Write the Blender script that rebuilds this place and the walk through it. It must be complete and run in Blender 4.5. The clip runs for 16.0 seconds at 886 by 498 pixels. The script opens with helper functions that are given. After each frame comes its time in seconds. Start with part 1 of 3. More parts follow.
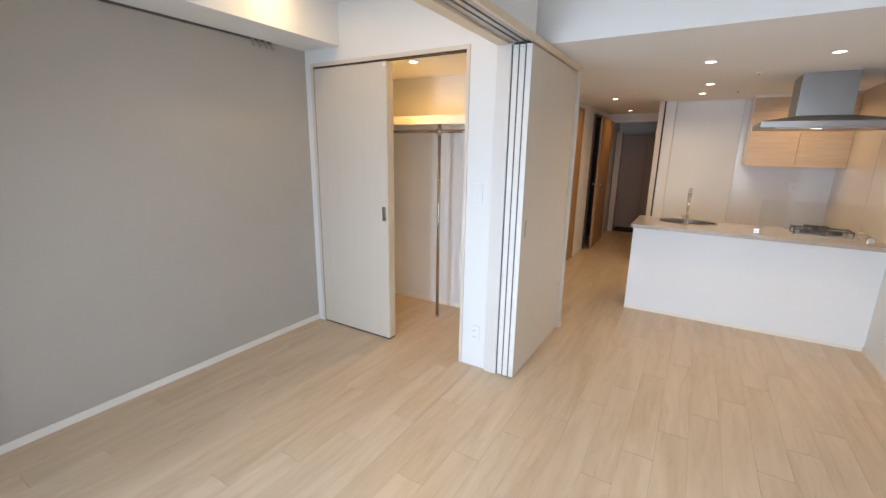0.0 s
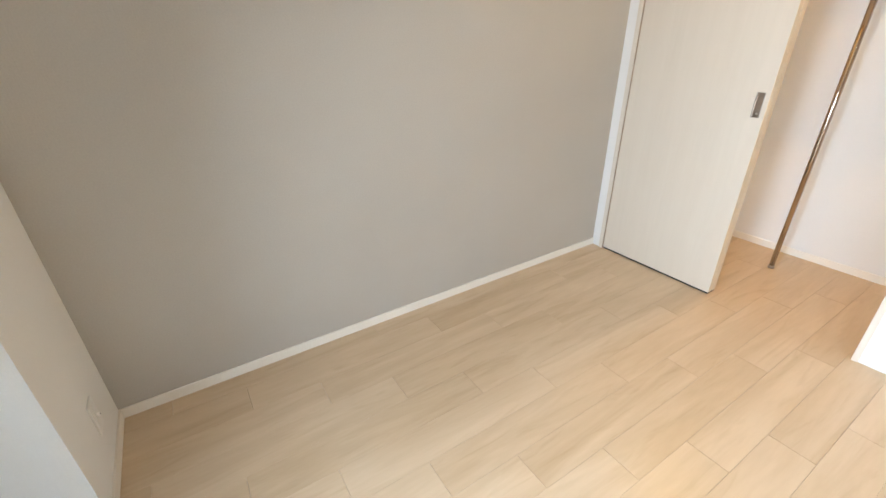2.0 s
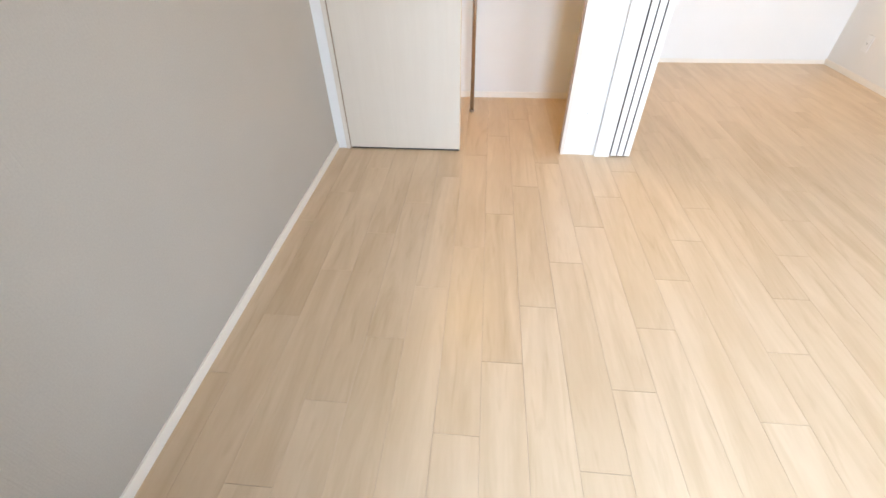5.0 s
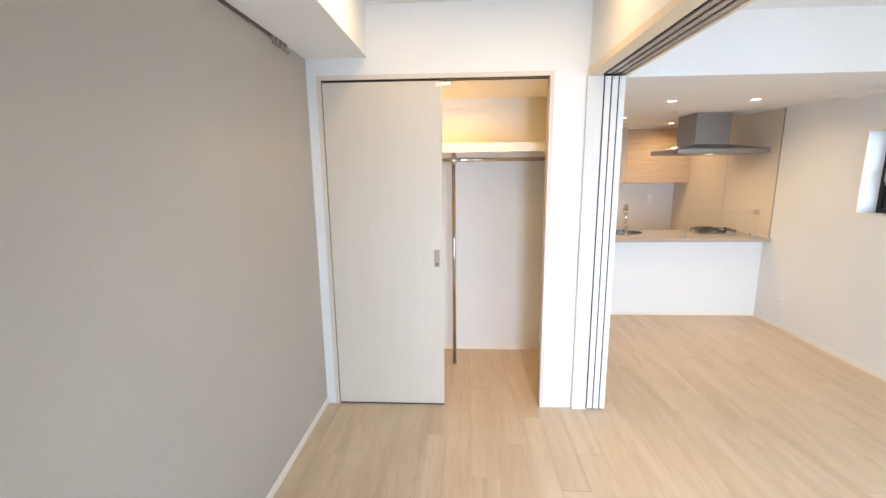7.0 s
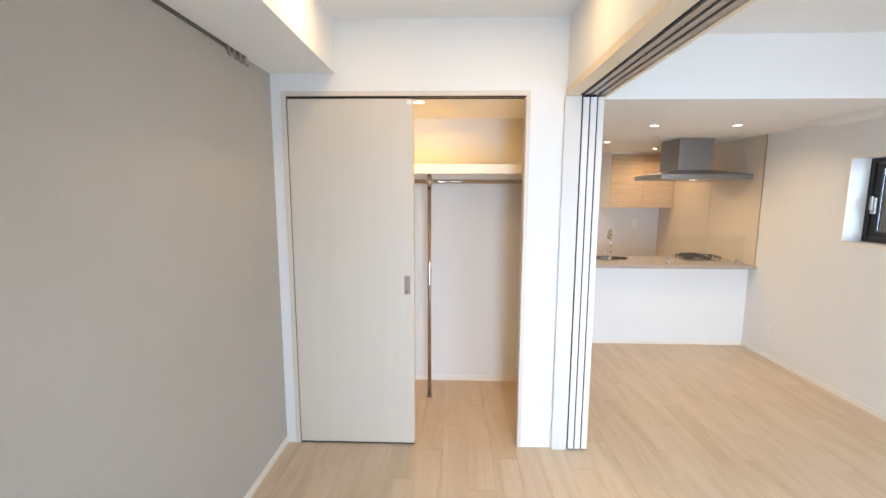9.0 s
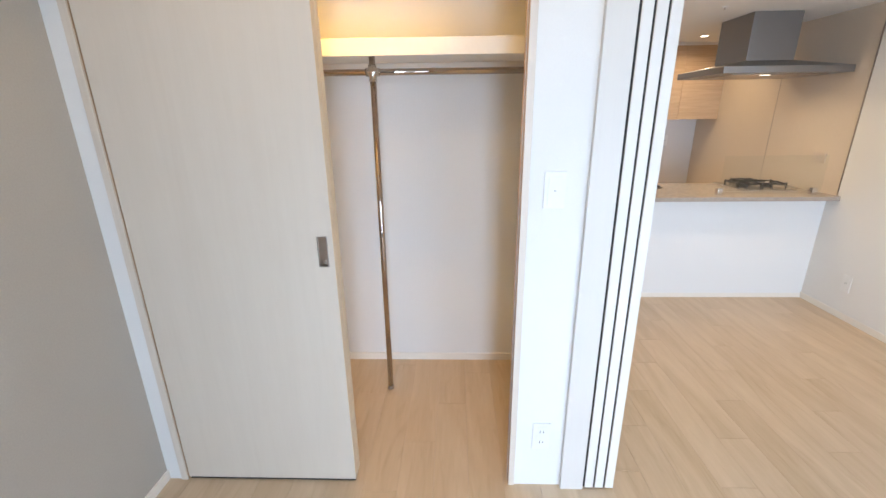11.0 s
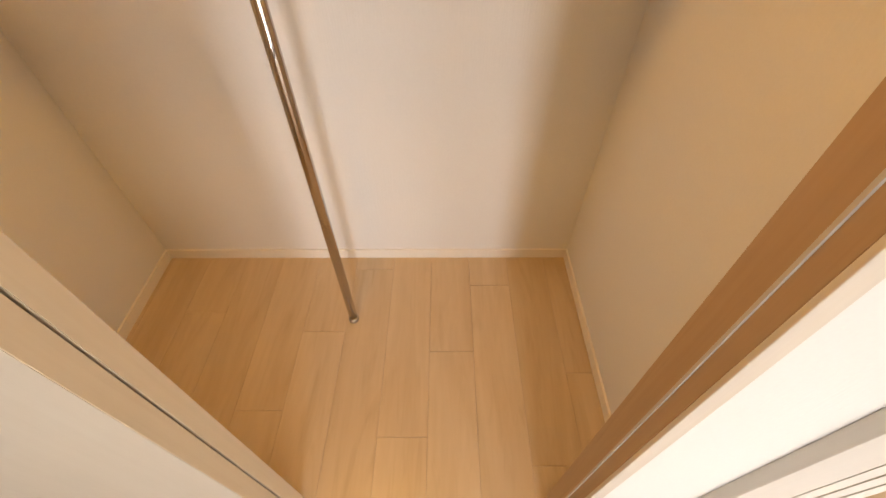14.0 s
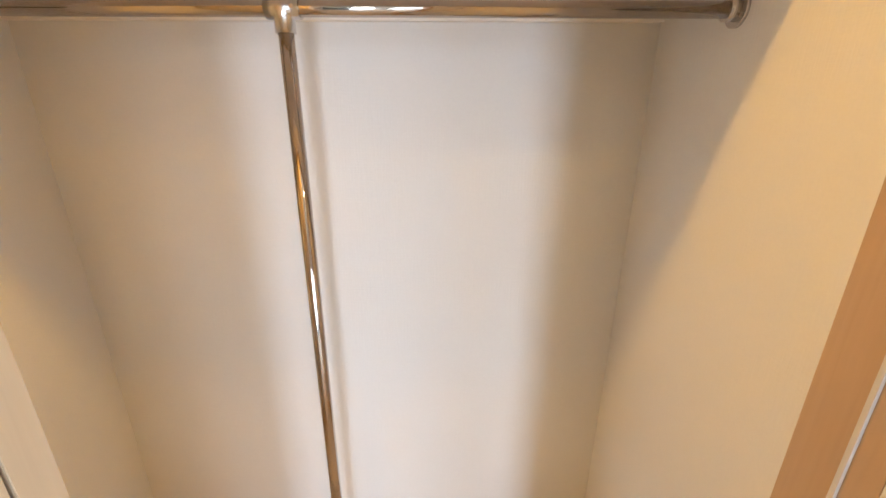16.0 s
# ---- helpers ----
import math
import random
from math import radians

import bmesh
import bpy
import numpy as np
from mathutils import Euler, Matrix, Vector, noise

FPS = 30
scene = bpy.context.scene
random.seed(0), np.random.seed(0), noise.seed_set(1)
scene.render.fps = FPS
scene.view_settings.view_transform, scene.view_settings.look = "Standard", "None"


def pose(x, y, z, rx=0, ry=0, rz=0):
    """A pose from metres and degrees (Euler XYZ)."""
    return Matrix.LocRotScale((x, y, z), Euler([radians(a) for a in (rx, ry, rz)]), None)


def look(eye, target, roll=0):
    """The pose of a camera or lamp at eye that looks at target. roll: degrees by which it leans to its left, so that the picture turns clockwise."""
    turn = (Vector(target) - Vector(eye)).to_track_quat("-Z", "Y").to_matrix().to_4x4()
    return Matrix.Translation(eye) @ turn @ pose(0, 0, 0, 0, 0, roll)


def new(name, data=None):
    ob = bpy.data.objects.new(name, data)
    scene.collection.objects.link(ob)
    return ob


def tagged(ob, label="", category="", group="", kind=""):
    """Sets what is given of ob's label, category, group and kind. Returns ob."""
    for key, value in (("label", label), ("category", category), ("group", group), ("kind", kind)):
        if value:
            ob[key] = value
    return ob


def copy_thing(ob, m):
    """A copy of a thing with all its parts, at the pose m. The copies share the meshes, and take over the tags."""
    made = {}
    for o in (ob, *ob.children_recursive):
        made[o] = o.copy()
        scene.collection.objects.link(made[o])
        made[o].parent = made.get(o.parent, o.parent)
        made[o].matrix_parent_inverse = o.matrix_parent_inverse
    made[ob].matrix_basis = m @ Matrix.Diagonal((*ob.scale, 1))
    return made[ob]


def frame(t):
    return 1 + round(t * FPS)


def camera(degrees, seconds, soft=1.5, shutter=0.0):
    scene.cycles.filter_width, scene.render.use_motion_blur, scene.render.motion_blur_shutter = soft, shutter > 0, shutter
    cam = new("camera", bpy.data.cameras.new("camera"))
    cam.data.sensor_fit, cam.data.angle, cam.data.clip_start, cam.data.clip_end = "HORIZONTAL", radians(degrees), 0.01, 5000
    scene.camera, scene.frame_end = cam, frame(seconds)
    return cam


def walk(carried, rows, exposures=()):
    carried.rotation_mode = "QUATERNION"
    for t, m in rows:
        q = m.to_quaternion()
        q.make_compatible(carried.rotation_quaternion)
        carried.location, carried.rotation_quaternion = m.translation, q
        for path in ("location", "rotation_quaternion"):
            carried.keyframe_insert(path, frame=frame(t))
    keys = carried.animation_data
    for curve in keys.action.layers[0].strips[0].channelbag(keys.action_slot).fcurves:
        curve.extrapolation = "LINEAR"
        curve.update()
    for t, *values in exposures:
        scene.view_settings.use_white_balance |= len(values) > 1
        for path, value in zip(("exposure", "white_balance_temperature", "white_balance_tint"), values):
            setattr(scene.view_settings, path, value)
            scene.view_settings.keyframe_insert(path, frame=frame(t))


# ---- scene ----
cam = camera(93.5, 16.0)
PATH = [
    (0, (2.722, -2.41, 1.479), (1.72, -0.742, 1.015), 1.0),
    (0.5, (2.478, -2.388, 1.425), (1.184, -0.986, 0.827), 0.5),
    (1, (2.165, -2.348, 1.358), (0.709, -1.162, 0.67), 0.5),
    (1.5, (1.893, -2.317, 1.318), (0.37, -1.293, 0.524), -0.0),
    (2, (1.666, -2.277, 1.307), (0.154, -1.332, 0.402), -1.2),
    (2.5, (1.436, -2.219, 1.291), (0.037, -1.241, 0.249), -1.9),
    (3, (1.23, -2.301, 1.277), (0.064, -1.168, 0.113), -2.3),
    (3.5, (1.059, -2.32, 1.253), (0.226, -1.036, -0.034), -2.2),
    (3.7, (1.007, -2.308, 1.249), (0.314, -0.984, -0.081), -1.9),
    (5.8, (0.931, -2.476, 1.355), (0.844, -0.887, 0.142), -2.0),
    (6, (0.932, -2.476, 1.384), (0.841, -0.777, 0.332), -1.9),
    (6.5, (0.925, -2.511, 1.488), (0.824, -0.627, 0.826), -1.2),
    (7, (0.935, -2.556, 1.54), (0.829, -0.593, 1.175), -0.6),
    (7.5, (0.934, -2.567, 1.562), (0.844, -0.58, 1.346), -0.2),
    (8, (0.933, -2.559, 1.557), (0.858, -0.568, 1.381), 0.1),
    (8.5, (0.966, -2.5, 1.56), (0.901, -0.512, 1.352), 0.3),
    (9, (1.038, -2.391, 1.537), (0.979, -0.409, 1.275), 0.2),
    (9.2, (1.062, -2.324, 1.521), (1.002, -0.345, 1.238), -0.0),
    (11.5, (1.223, -1.067, 1.430), (1.164, 0.785, 0.680), -0.95),
    (12, (1.216, -0.835, 1.404), (1.180, 0.951, 0.504), -0.9),
    (12.5, (1.174, -0.594, 1.389), (1.133, 1.092, 0.314), -0.6),
    (13, (1.166, -0.391, 1.355), (1.138, 1.182, 0.117), -0.6),
    (13.5, (1.185, -0.266, 1.302), (1.169, 1.18, -0.08), -0.4),
    (14, (1.166, -0.169, 1.255), (1.16, 1.163, -0.237), -0.3),
    (14.5, (1.152, -0.126, 1.242), (1.171, 1.13, -0.314), 0.5),
    (15, (1.149, -0.131, 1.271), (1.169, 1.235, -0.189), 0.7),
    (15.5, (1.148, -0.175, 1.367), (1.143, 1.5, 0.274), 0.6),
    (15.8, (1.156, -0.194, 1.397), (1.111, 1.627, 0.571), 0.5),
    (16, (1.138, -0.206, 1.473), (1.123, 1.678, 0.804), 0.3),
]
EXPOSURES = [
    (0.0, -0.28, 5550, 10), (0.5, -0.15, 5800, 10), (1.0, 0.08, 5950, 10), (2.0, 0.25, 5950, 8), (2.5, 0.44, 5350, 6), (3.0, 0.50, 5450, 7),
    (3.5, 0.42, 6050, 10), (6.0, 0.22, 5550, 10), (6.5, 0.20, 5550, 10), (7.5, 0.16, 5650, 9), (8.5, 0.10, 5600, 9), (11.5, -0.12, 5350, 9),
    (12.0, -0.20, 5550, 10), (12.5, -0.25, 5900, 11), (13.5, -0.20, 7000, 15), (14.5, 0.03, 7650, 17), (15.5, 0.25, 7250, 17), (16.0, 0.22, 5900, 11),
]
walk(cam, [(t, look(eye, target, roll)) for t, eye, target, roll in PATH], EXPOSURES)

# ---- world and large lights ----
world = bpy.data.worlds.new("sky_world")
scene.world = world
world.use_nodes = True
_n = world.node_tree.nodes
_sky = _n.new("ShaderNodeTexSky")
_sky.sky_type = "NISHITA"
_sky.sun_disc = False
_sky.sun_elevation = radians(42)
_sky.sun_rotation = radians(20)
_sky.air_density = 1.4
world.node_tree.links.new(_sky.outputs[0], _n["Background"].inputs[0])
_n["Background"].inputs[1].default_value = 0.1

DAY = (0.80, 0.90, 1.0)
DAY_LIVING = (0.92, 0.965, 1.0)
WARM = (1.0, 0.67, 0.33)
WARM_DEEP = (1.0, 0.55, 0.18)
WARM_BED = (1.0, 0.64, 0.27)
CLOSET_GLOW = (1.0, 0.51, 0.07)


def lamp_area(name, m, w, h, power, colour, spread=180, shape="RECTANGLE"):
    data = bpy.data.lights.new(name, "AREA")
    data.shape, data.size, data.size_y = shape, w, h
    data.energy, data.color, data.spread = power, colour, radians(spread)
    ob = new(name, data)
    ob.matrix_world = m
    return ob


sun_data = bpy.data.lights.new("sun", "SUN")
sun_data.energy, sun_data.angle, sun_data.color = 2.0, radians(0.53), (1.0, 0.95, 0.88)
sun_lamp = new("sun", sun_data)
sun_lamp.matrix_world = look((0, 30, 30), (8, 0, 0))

# daylight in the balcony openings behind the walk
lamp_area("daylight_bedroom", look((1.46, -3.00, 1.08), (1.46, 0.0, 0.40)), 0.44, 1.8, 25.5, DAY, 128)
lamp_area("daylight_living", look((2.90, -3.00, 1.08), (3.30, 0.0, -0.05)), 1.5, 1.8, 33, DAY_LIVING, 116)
lamp_area("daylight_side_window", look((4.80, -0.15, 1.56), (4.07, 0.86, 1.49)), 0.6, 0.7, 15, DAY)

# ---- materials ----


def material(name, base=(0.8, 0.8, 0.8), rough=0.5, metal=0.0, bump=0.0, grain=60.0, vary=0.03, stain=2.0, coat=0.0, spec=0.5):
    """Plain surface with two scales of variation and a fine relief."""
    m = bpy.data.materials.new(name)
    m.use_nodes = True
    nt = m.node_tree
    b = nt.nodes["Principled BSDF"]
    b.inputs["Roughness"].default_value = rough
    b.inputs["Metallic"].default_value = metal
    b.inputs["Coat Weight"].default_value = coat
    b.inputs["Specular IOR Level"].default_value = spec
    co = nt.nodes.new("ShaderNodeTexCoord")
    big = nt.nodes.new("ShaderNodeTexNoise")
    big.inputs["Scale"].default_value, big.inputs["Detail"].default_value = stain, 3
    fine = nt.nodes.new("ShaderNodeTexNoise")
    fine.inputs["Scale"].default_value, fine.inputs["Detail"].default_value = grain, 4
    nt.links.new(co.outputs["Object"], big.inputs["Vector"])
    nt.links.new(co.outputs["Object"], fine.inputs["Vector"])
    add = nt.nodes.new("ShaderNodeMath")
    add.operation = "ADD"
    nt.links.new(big.outputs[0], add.inputs[0])
    nt.links.new(fine.outputs[0], add.inputs[1])
    ramp = nt.nodes.new("ShaderNodeMapRange")
    ramp.inputs["From Min"].default_value, ramp.inputs["From Max"].default_value = 0.6, 1.4
    ramp.inputs["To Min"].default_value, ramp.inputs["To Max"].default_value = 1 - vary, 1 + vary
    nt.links.new(add.outputs[0], ramp.inputs[0])
    mix = nt.nodes.new("ShaderNodeVectorMath")
    mix.operation = "SCALE"
    mix.inputs[0].default_value = base[:3]
    nt.links.new(ramp.outputs[0], mix.inputs["Scale"])
    nt.links.new(mix.outputs[0], b.inputs["Base Color"])
    if bump:
        bp = nt.nodes.new("ShaderNodeBump")
        bp.inputs["Strength"].default_value = bump
        bp.inputs["Distance"].default_value = 0.002
        nt.links.new(fine.outputs[0], bp.inputs["Height"])
        nt.links.new(bp.outputs[0], b.inputs["Normal"])
    return m


def woven(name, base, bump=0.35, vary=0.05, rough=0.9, scale=260):
    """Vinyl wallpaper with a fine linen weave."""
    m = material(name, base, rough, vary=vary, stain=1.3, grain=180)
    nt = m.node_tree
    b = nt.nodes["Principled BSDF"]
    b.inputs["Specular IOR Level"].default_value = 0.3
    co = nt.nodes.new("ShaderNodeTexCoord")
    height = []
    for stretch in ((1, 1, 0.06), (0.06, 0.06, 1)):
        mp = nt.nodes.new("ShaderNodeMapping")
        mp.inputs["Scale"].default_value = [v * scale for v in stretch]
        nz = nt.nodes.new("ShaderNodeTexNoise")
        nz.inputs["Scale"].default_value, nz.inputs["Detail"].default_value = 1.0, 2
        nt.links.new(co.outputs["Object"], mp.inputs[0])
        nt.links.new(mp.outputs[0], nz.inputs["Vector"])
        height.append(nz)
    add = nt.nodes.new("ShaderNodeMath")
    nt.links.new(height[0].outputs[0], add.inputs[0])
    nt.links.new(height[1].outputs[0], add.inputs[1])
    bp = nt.nodes.new("ShaderNodeBump")
    bp.inputs["Strength"].default_value, bp.inputs["Distance"].default_value = bump, 0.0015
    nt.links.new(add.outputs[0], bp.inputs["Height"])
    nt.links.new(bp.outputs[0], b.inputs["Normal"])
    return m


def wood(name, light, dark, along=(1.0, 0.05, 1.0), scale=14.0, rough=0.45, contrast=1.0, per_piece=0.0, bump=0.05, coat=0.0, streak=1.0, fine_share=0.2):
    """Timber: long grain, broad drifts of tone and a few darker streaks."""
    m = bpy.data.materials.new(name)
    m.use_nodes = True
    nt = m.node_tree
    L, N = nt.links.new, nt.nodes.new
    b = nt.nodes["Principled BSDF"]
    b.inputs["Roughness"].default_value = rough
    b.inputs["Coat Weight"].default_value = coat
    b.inputs["Coat Roughness"].default_value = 0.25
    co, info = N("ShaderNodeTexCoord"), N("ShaderNodeObjectInfo")
    shift = N("ShaderNodeVectorMath")
    shift.operation = "MULTIPLY"
    shift.inputs[1].default_value = (37.0, 53.0, 19.0)
    cmb = N("ShaderNodeCombineXYZ")
    for i in range(3):
        L(info.outputs["Random"], cmb.inputs[i])
    L(cmb.outputs[0], shift.inputs[0])
    plus = N("ShaderNodeVectorMath")
    L(co.outputs["Object"], plus.inputs[0])
    L(shift.outputs[0], plus.inputs[1])

    def grain(k, detail, distort):
        mp = N("ShaderNodeMapping")
        mp.inputs["Scale"].default_value = [a * k for a in along]
        nz = N("ShaderNodeTexNoise")
        nz.inputs["Scale"].default_value, nz.inputs["Detail"].default_value = 1.0, detail
        nz.inputs["Distortion"].default_value = distort
        L(plus.outputs[0], mp.inputs[0])
        L(mp.outputs[0], nz.inputs["Vector"])
        return nz.outputs[0]

    broad, fine, veins = grain(scale, 3, 1.2), grain(scale * 9, 5, 0.3), grain(scale * 1.7, 3, 2.5)
    r1 = N("ShaderNodeMapRange")
    r1.inputs["From Min"].default_value, r1.inputs["From Max"].default_value = 0.3, 0.72
    L(broad, r1.inputs[0])
    r2 = N("ShaderNodeMapRange")
    r2.inputs["From Min"].default_value, r2.inputs["From Max"].default_value = 0.35, 0.7
    L(fine, r2.inputs[0])
    r3 = N("ShaderNodeMapRange")
    r3.inputs["From Min"].default_value, r3.inputs["From Max"].default_value = 0.56, 0.80
    L(veins, r3.inputs[0])

    def mul(a, k):
        x = N("ShaderNodeMath")
        x.operation = "MULTIPLY"
        L(a, x.inputs[0])
        x.inputs[1].default_value = k
        return x.outputs[0]

    def plus2(a, c):
        x = N("ShaderNodeMath")
        L(a, x.inputs[0])
        L(c, x.inputs[1])
        return x.outputs[0]

    f = plus2(plus2(mul(r1.outputs[0], 0.42 * contrast), mul(r2.outputs[0], fine_share * contrast)), mul(r3.outputs[0], 0.45 * contrast * streak))
    f = plus2(f, mul(info.outputs["Random"], per_piece))
    mix = N("ShaderNodeMix")
    mix.data_type = "RGBA"
    mix.inputs[6].default_value, mix.inputs[7].default_value = (*light, 1), (*dark, 1)
    L(f, mix.inputs[0])
    L(mix.outputs[2], b.inputs["Base Color"])
    bp = N("ShaderNodeBump")
    bp.inputs["Strength"].default_value, bp.inputs["Distance"].default_value = bump, 0.001
    L(fine, bp.inputs["Height"])
    L(bp.outputs[0], b.inputs["Normal"])
    return m


def glow(name, colour, strength):
    m = bpy.data.materials.new(name)
    m.use_nodes = True
    b = m.node_tree.nodes["Principled BSDF"]
    b.inputs["Base Color"].default_value = (0.9, 0.9, 0.88, 1)
    b.inputs["Emission Color"].default_value = (*colour, 1)
    b.inputs["Emission Strength"].default_value = strength
    return m


def clear_glass(name, tint=(1, 1, 1)):
    m = bpy.data.materials.new(name)
    m.use_nodes = True
    b = m.node_tree.nodes["Principled BSDF"]
    b.inputs["Base Color"].default_value = (*tint, 1)
    b.inputs["Transmission Weight"].default_value = 1.0
    b.inputs["Roughness"].default_value = 0.02
    b.inputs["IOR"].default_value = 1.45
    return m


WHITE_PAPER = woven("white_wallpaper", (0.79, 0.778, 0.752), bump=0.25, vary=0.02)
GREY_PAPER = woven("grey_linen_wallpaper", (0.47, 0.434, 0.378), bump=0.22, vary=0.06)
CEILING_PAPER = woven("ceiling_wallpaper", (0.85, 0.835, 0.805), bump=0.2, vary=0.02)
COUNTER_WHITE = woven("counter_white_paper", (0.82, 0.815, 0.80), bump=0.2, vary=0.015)
WHITE_TRIM = material("white_trim", (0.84, 0.79, 0.71), 0.45, bump=0.05, vary=0.02)
FLOOR_WOOD = wood("pale_maple_plank", (0.668, 0.53, 0.37), (0.385, 0.257, 0.127), along=(1.0, 0.12, 1.0), scale=8, rough=0.34, per_piece=0.12, contrast=0.9, bump=0.03, fine_share=0.10, streak=0.6)
SUBFLOOR = material("dark_joint_board", (0.19, 0.12, 0.07), 0.8, vary=0.1)
DOOR_WOOD = wood("bleached_woodgrain_sheet", (0.655, 0.585, 0.49), (0.545, 0.47, 0.375), along=(1.0, 1.0, 0.05), scale=22, rough=0.5, contrast=0.42, bump=0.12, streak=0.4)
PANEL_EDGE = wood("white_edge_band", (0.78, 0.75, 0.70), (0.70, 0.66, 0.60), along=(1.0, 1.0, 0.04), scale=28, rough=0.5, contrast=0.4)
POST_SHEET = wood("pale_grey_post_sheet", (0.70, 0.668, 0.62), (0.62, 0.585, 0.535), along=(1.0, 1.0, 0.04), scale=28, rough=0.5, contrast=0.4)
# cream lightened to hold the closet lamp's glow on door edges; track boards share it
EDGE_WOOD = wood("lamp_glow_cream_band", (0.76, 0.64, 0.47), (0.66, 0.53, 0.36), along=(1.0, 1.0, 0.04), scale=28, rough=0.5, contrast=0.6)
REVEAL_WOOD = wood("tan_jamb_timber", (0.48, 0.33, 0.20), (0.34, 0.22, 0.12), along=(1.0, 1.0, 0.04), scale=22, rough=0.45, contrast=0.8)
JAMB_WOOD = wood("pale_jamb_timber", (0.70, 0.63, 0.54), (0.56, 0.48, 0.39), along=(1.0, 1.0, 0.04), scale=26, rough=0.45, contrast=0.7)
CABINET_WOOD = wood("oak_cabinet_sheet", (0.62, 0.46, 0.30), (0.36, 0.23, 0.13), along=(0.05, 1.0, 1.0), scale=22, rough=0.42, contrast=0.9)
HALL_WOOD = wood("brown_oak_door_sheet", (0.46, 0.27, 0.12), (0.28, 0.15, 0.06), along=(1.0, 1.0, 0.05), scale=18, rough=0.45)
# near-black: dark door frame, and painted darkness for the side room's walls
DARK_FRAME_SHADE = wood("dark_frame_and_room_shade", (0.10, 0.07, 0.055), (0.06, 0.04, 0.03), along=(1.0, 1.0, 0.05), scale=18, rough=0.5)
TAUPE = material("taupe_cabinet_sheet", (0.26, 0.20, 0.18), 0.5, vary=0.05)
STEEL = material("brushed_steel", (0.62, 0.60, 0.58), 0.26, metal=1.0, bump=0.02, vary=0.03, grain=300)
RAIL_STEEL = material("polished_rail_steel", (0.52, 0.455, 0.40), 0.09, metal=1.0, vary=0.02)
SINK_STEEL = material("dark_satin_steel", (0.16, 0.155, 0.15), 0.32, metal=0.9, vary=0.05)
CHROME = material("polished_chrome", (0.72, 0.69, 0.66), 0.10, metal=1.0, vary=0.02)
HOOD_STEEL = material("hood_silver_paint", (0.30, 0.295, 0.295), 0.34, metal=0.85, vary=0.03, grain=200)
PULL_CUP = material("bronze_cup_metal", (0.40, 0.32, 0.25), 0.34, metal=0.9, vary=0.06)
SATIN = material("satin_nickel", (0.42, 0.37, 0.32), 0.34, metal=1.0, vary=0.04)
DARK_RAIL = material("dark_brown_rail_metal", (0.13, 0.11, 0.09), 0.45, metal=0.5, vary=0.06)
ALUMINIUM = material("grey_aluminium", (0.46, 0.43, 0.40), 0.4, metal=0.8, vary=0.03)
BLACK = material("black_rubber", (0.018, 0.014, 0.012), 0.7, vary=0.1)
IRON = material("black_enamel_iron", (0.012, 0.012, 0.013), 0.65, vary=0.1)
BRONZE = material("dark_bronze_frame", (0.028, 0.024, 0.022), 0.4, metal=0.3, vary=0.08)
BEIGE_PLASTIC = material("beige_plastic", (0.60, 0.51, 0.42), 0.4, vary=0.01)
PLASTIC = material("white_plastic", (0.80, 0.79, 0.77), 0.35, vary=0.01)
GREY_SEAL = material("pale_grey_seal", (0.55, 0.53, 0.51), 0.6, vary=0.04)
BACK_PANEL = material("white_melamine_panel", (0.74, 0.73, 0.72), 0.16, vary=0.015)
BEIGE_PANEL = material("beige_melamine_panel", (0.68, 0.59, 0.47), 0.16, vary=0.02)
STONE = material("speckled_stone_top", (0.40, 0.345, 0.295), 0.2, vary=0.22, grain=220, stain=30)
def thin_glass(name):
    m = bpy.data.materials.new(name)
    m.use_nodes = True
    nt = m.node_tree
    nt.nodes.remove(nt.nodes["Principled BSDF"])
    clear, gloss, mixer = (nt.nodes.new("ShaderNode" + k) for k in ("BsdfTransparent", "BsdfGlossy", "MixShader"))
    clear.inputs[0].default_value = (0.97, 0.98, 0.97, 1)
    gloss.inputs["Roughness"].default_value = 0.02
    mixer.inputs[0].default_value = 0.04
    nt.links.new(clear.outputs[0], mixer.inputs[1])
    nt.links.new(gloss.outputs[0], mixer.inputs[2])
    nt.links.new(mixer.outputs[0], nt.nodes["Material Output"].inputs[0])
    return m


THIN_GLASS = thin_glass("thin_clear_glass")
GLASS = clear_glass("clear_glass", (0.97, 0.99, 0.98))
DARK_GLASS = clear_glass("wired_dark_glass", (0.16, 0.17, 0.18))
GLOW_DOWN = glow("downlight_glow", (1.0, 0.80, 0.55), 14)
GLOW_HOOD = glow("hood_lamp_glow", (1.0, 0.78, 0.5), 3)

# ---- mesh helpers ----


def box(bm, x0, x1, y0, y1, z0, z1, bevel=0.0):
    m = Matrix.LocRotScale(((x0 + x1) / 2, (y0 + y1) / 2, (z0 + z1) / 2), None, (x1 - x0, y1 - y0, z1 - z0))
    made = bmesh.ops.create_cube(bm, size=1.0, matrix=m)["verts"]
    if bevel:
        edges = list({e for v in made for e in v.link_edges})
        bmesh.ops.bevel(bm, geom=edges, offset=bevel, segments=2, affect="EDGES", profile=0.6)
    return bm


def rod(bm, a, b, r, segments=24, r2=None):
    a, b = Vector(a), Vector(b)
    turn = (b - a).to_track_quat("Z", "Y").to_matrix().to_4x4()
    bmesh.ops.create_cone(bm, cap_ends=True, segments=segments, radius1=r, radius2=r if r2 is None else r2, depth=(b - a).length, matrix=Matrix.Translation((a + b) / 2) @ turn)
    return bm


def solid(x0, x1, y0, y1, z0, z1, bevel=0.0):
    return box(bmesh.new(), x0, x1, y0, y1, z0, z1, bevel)


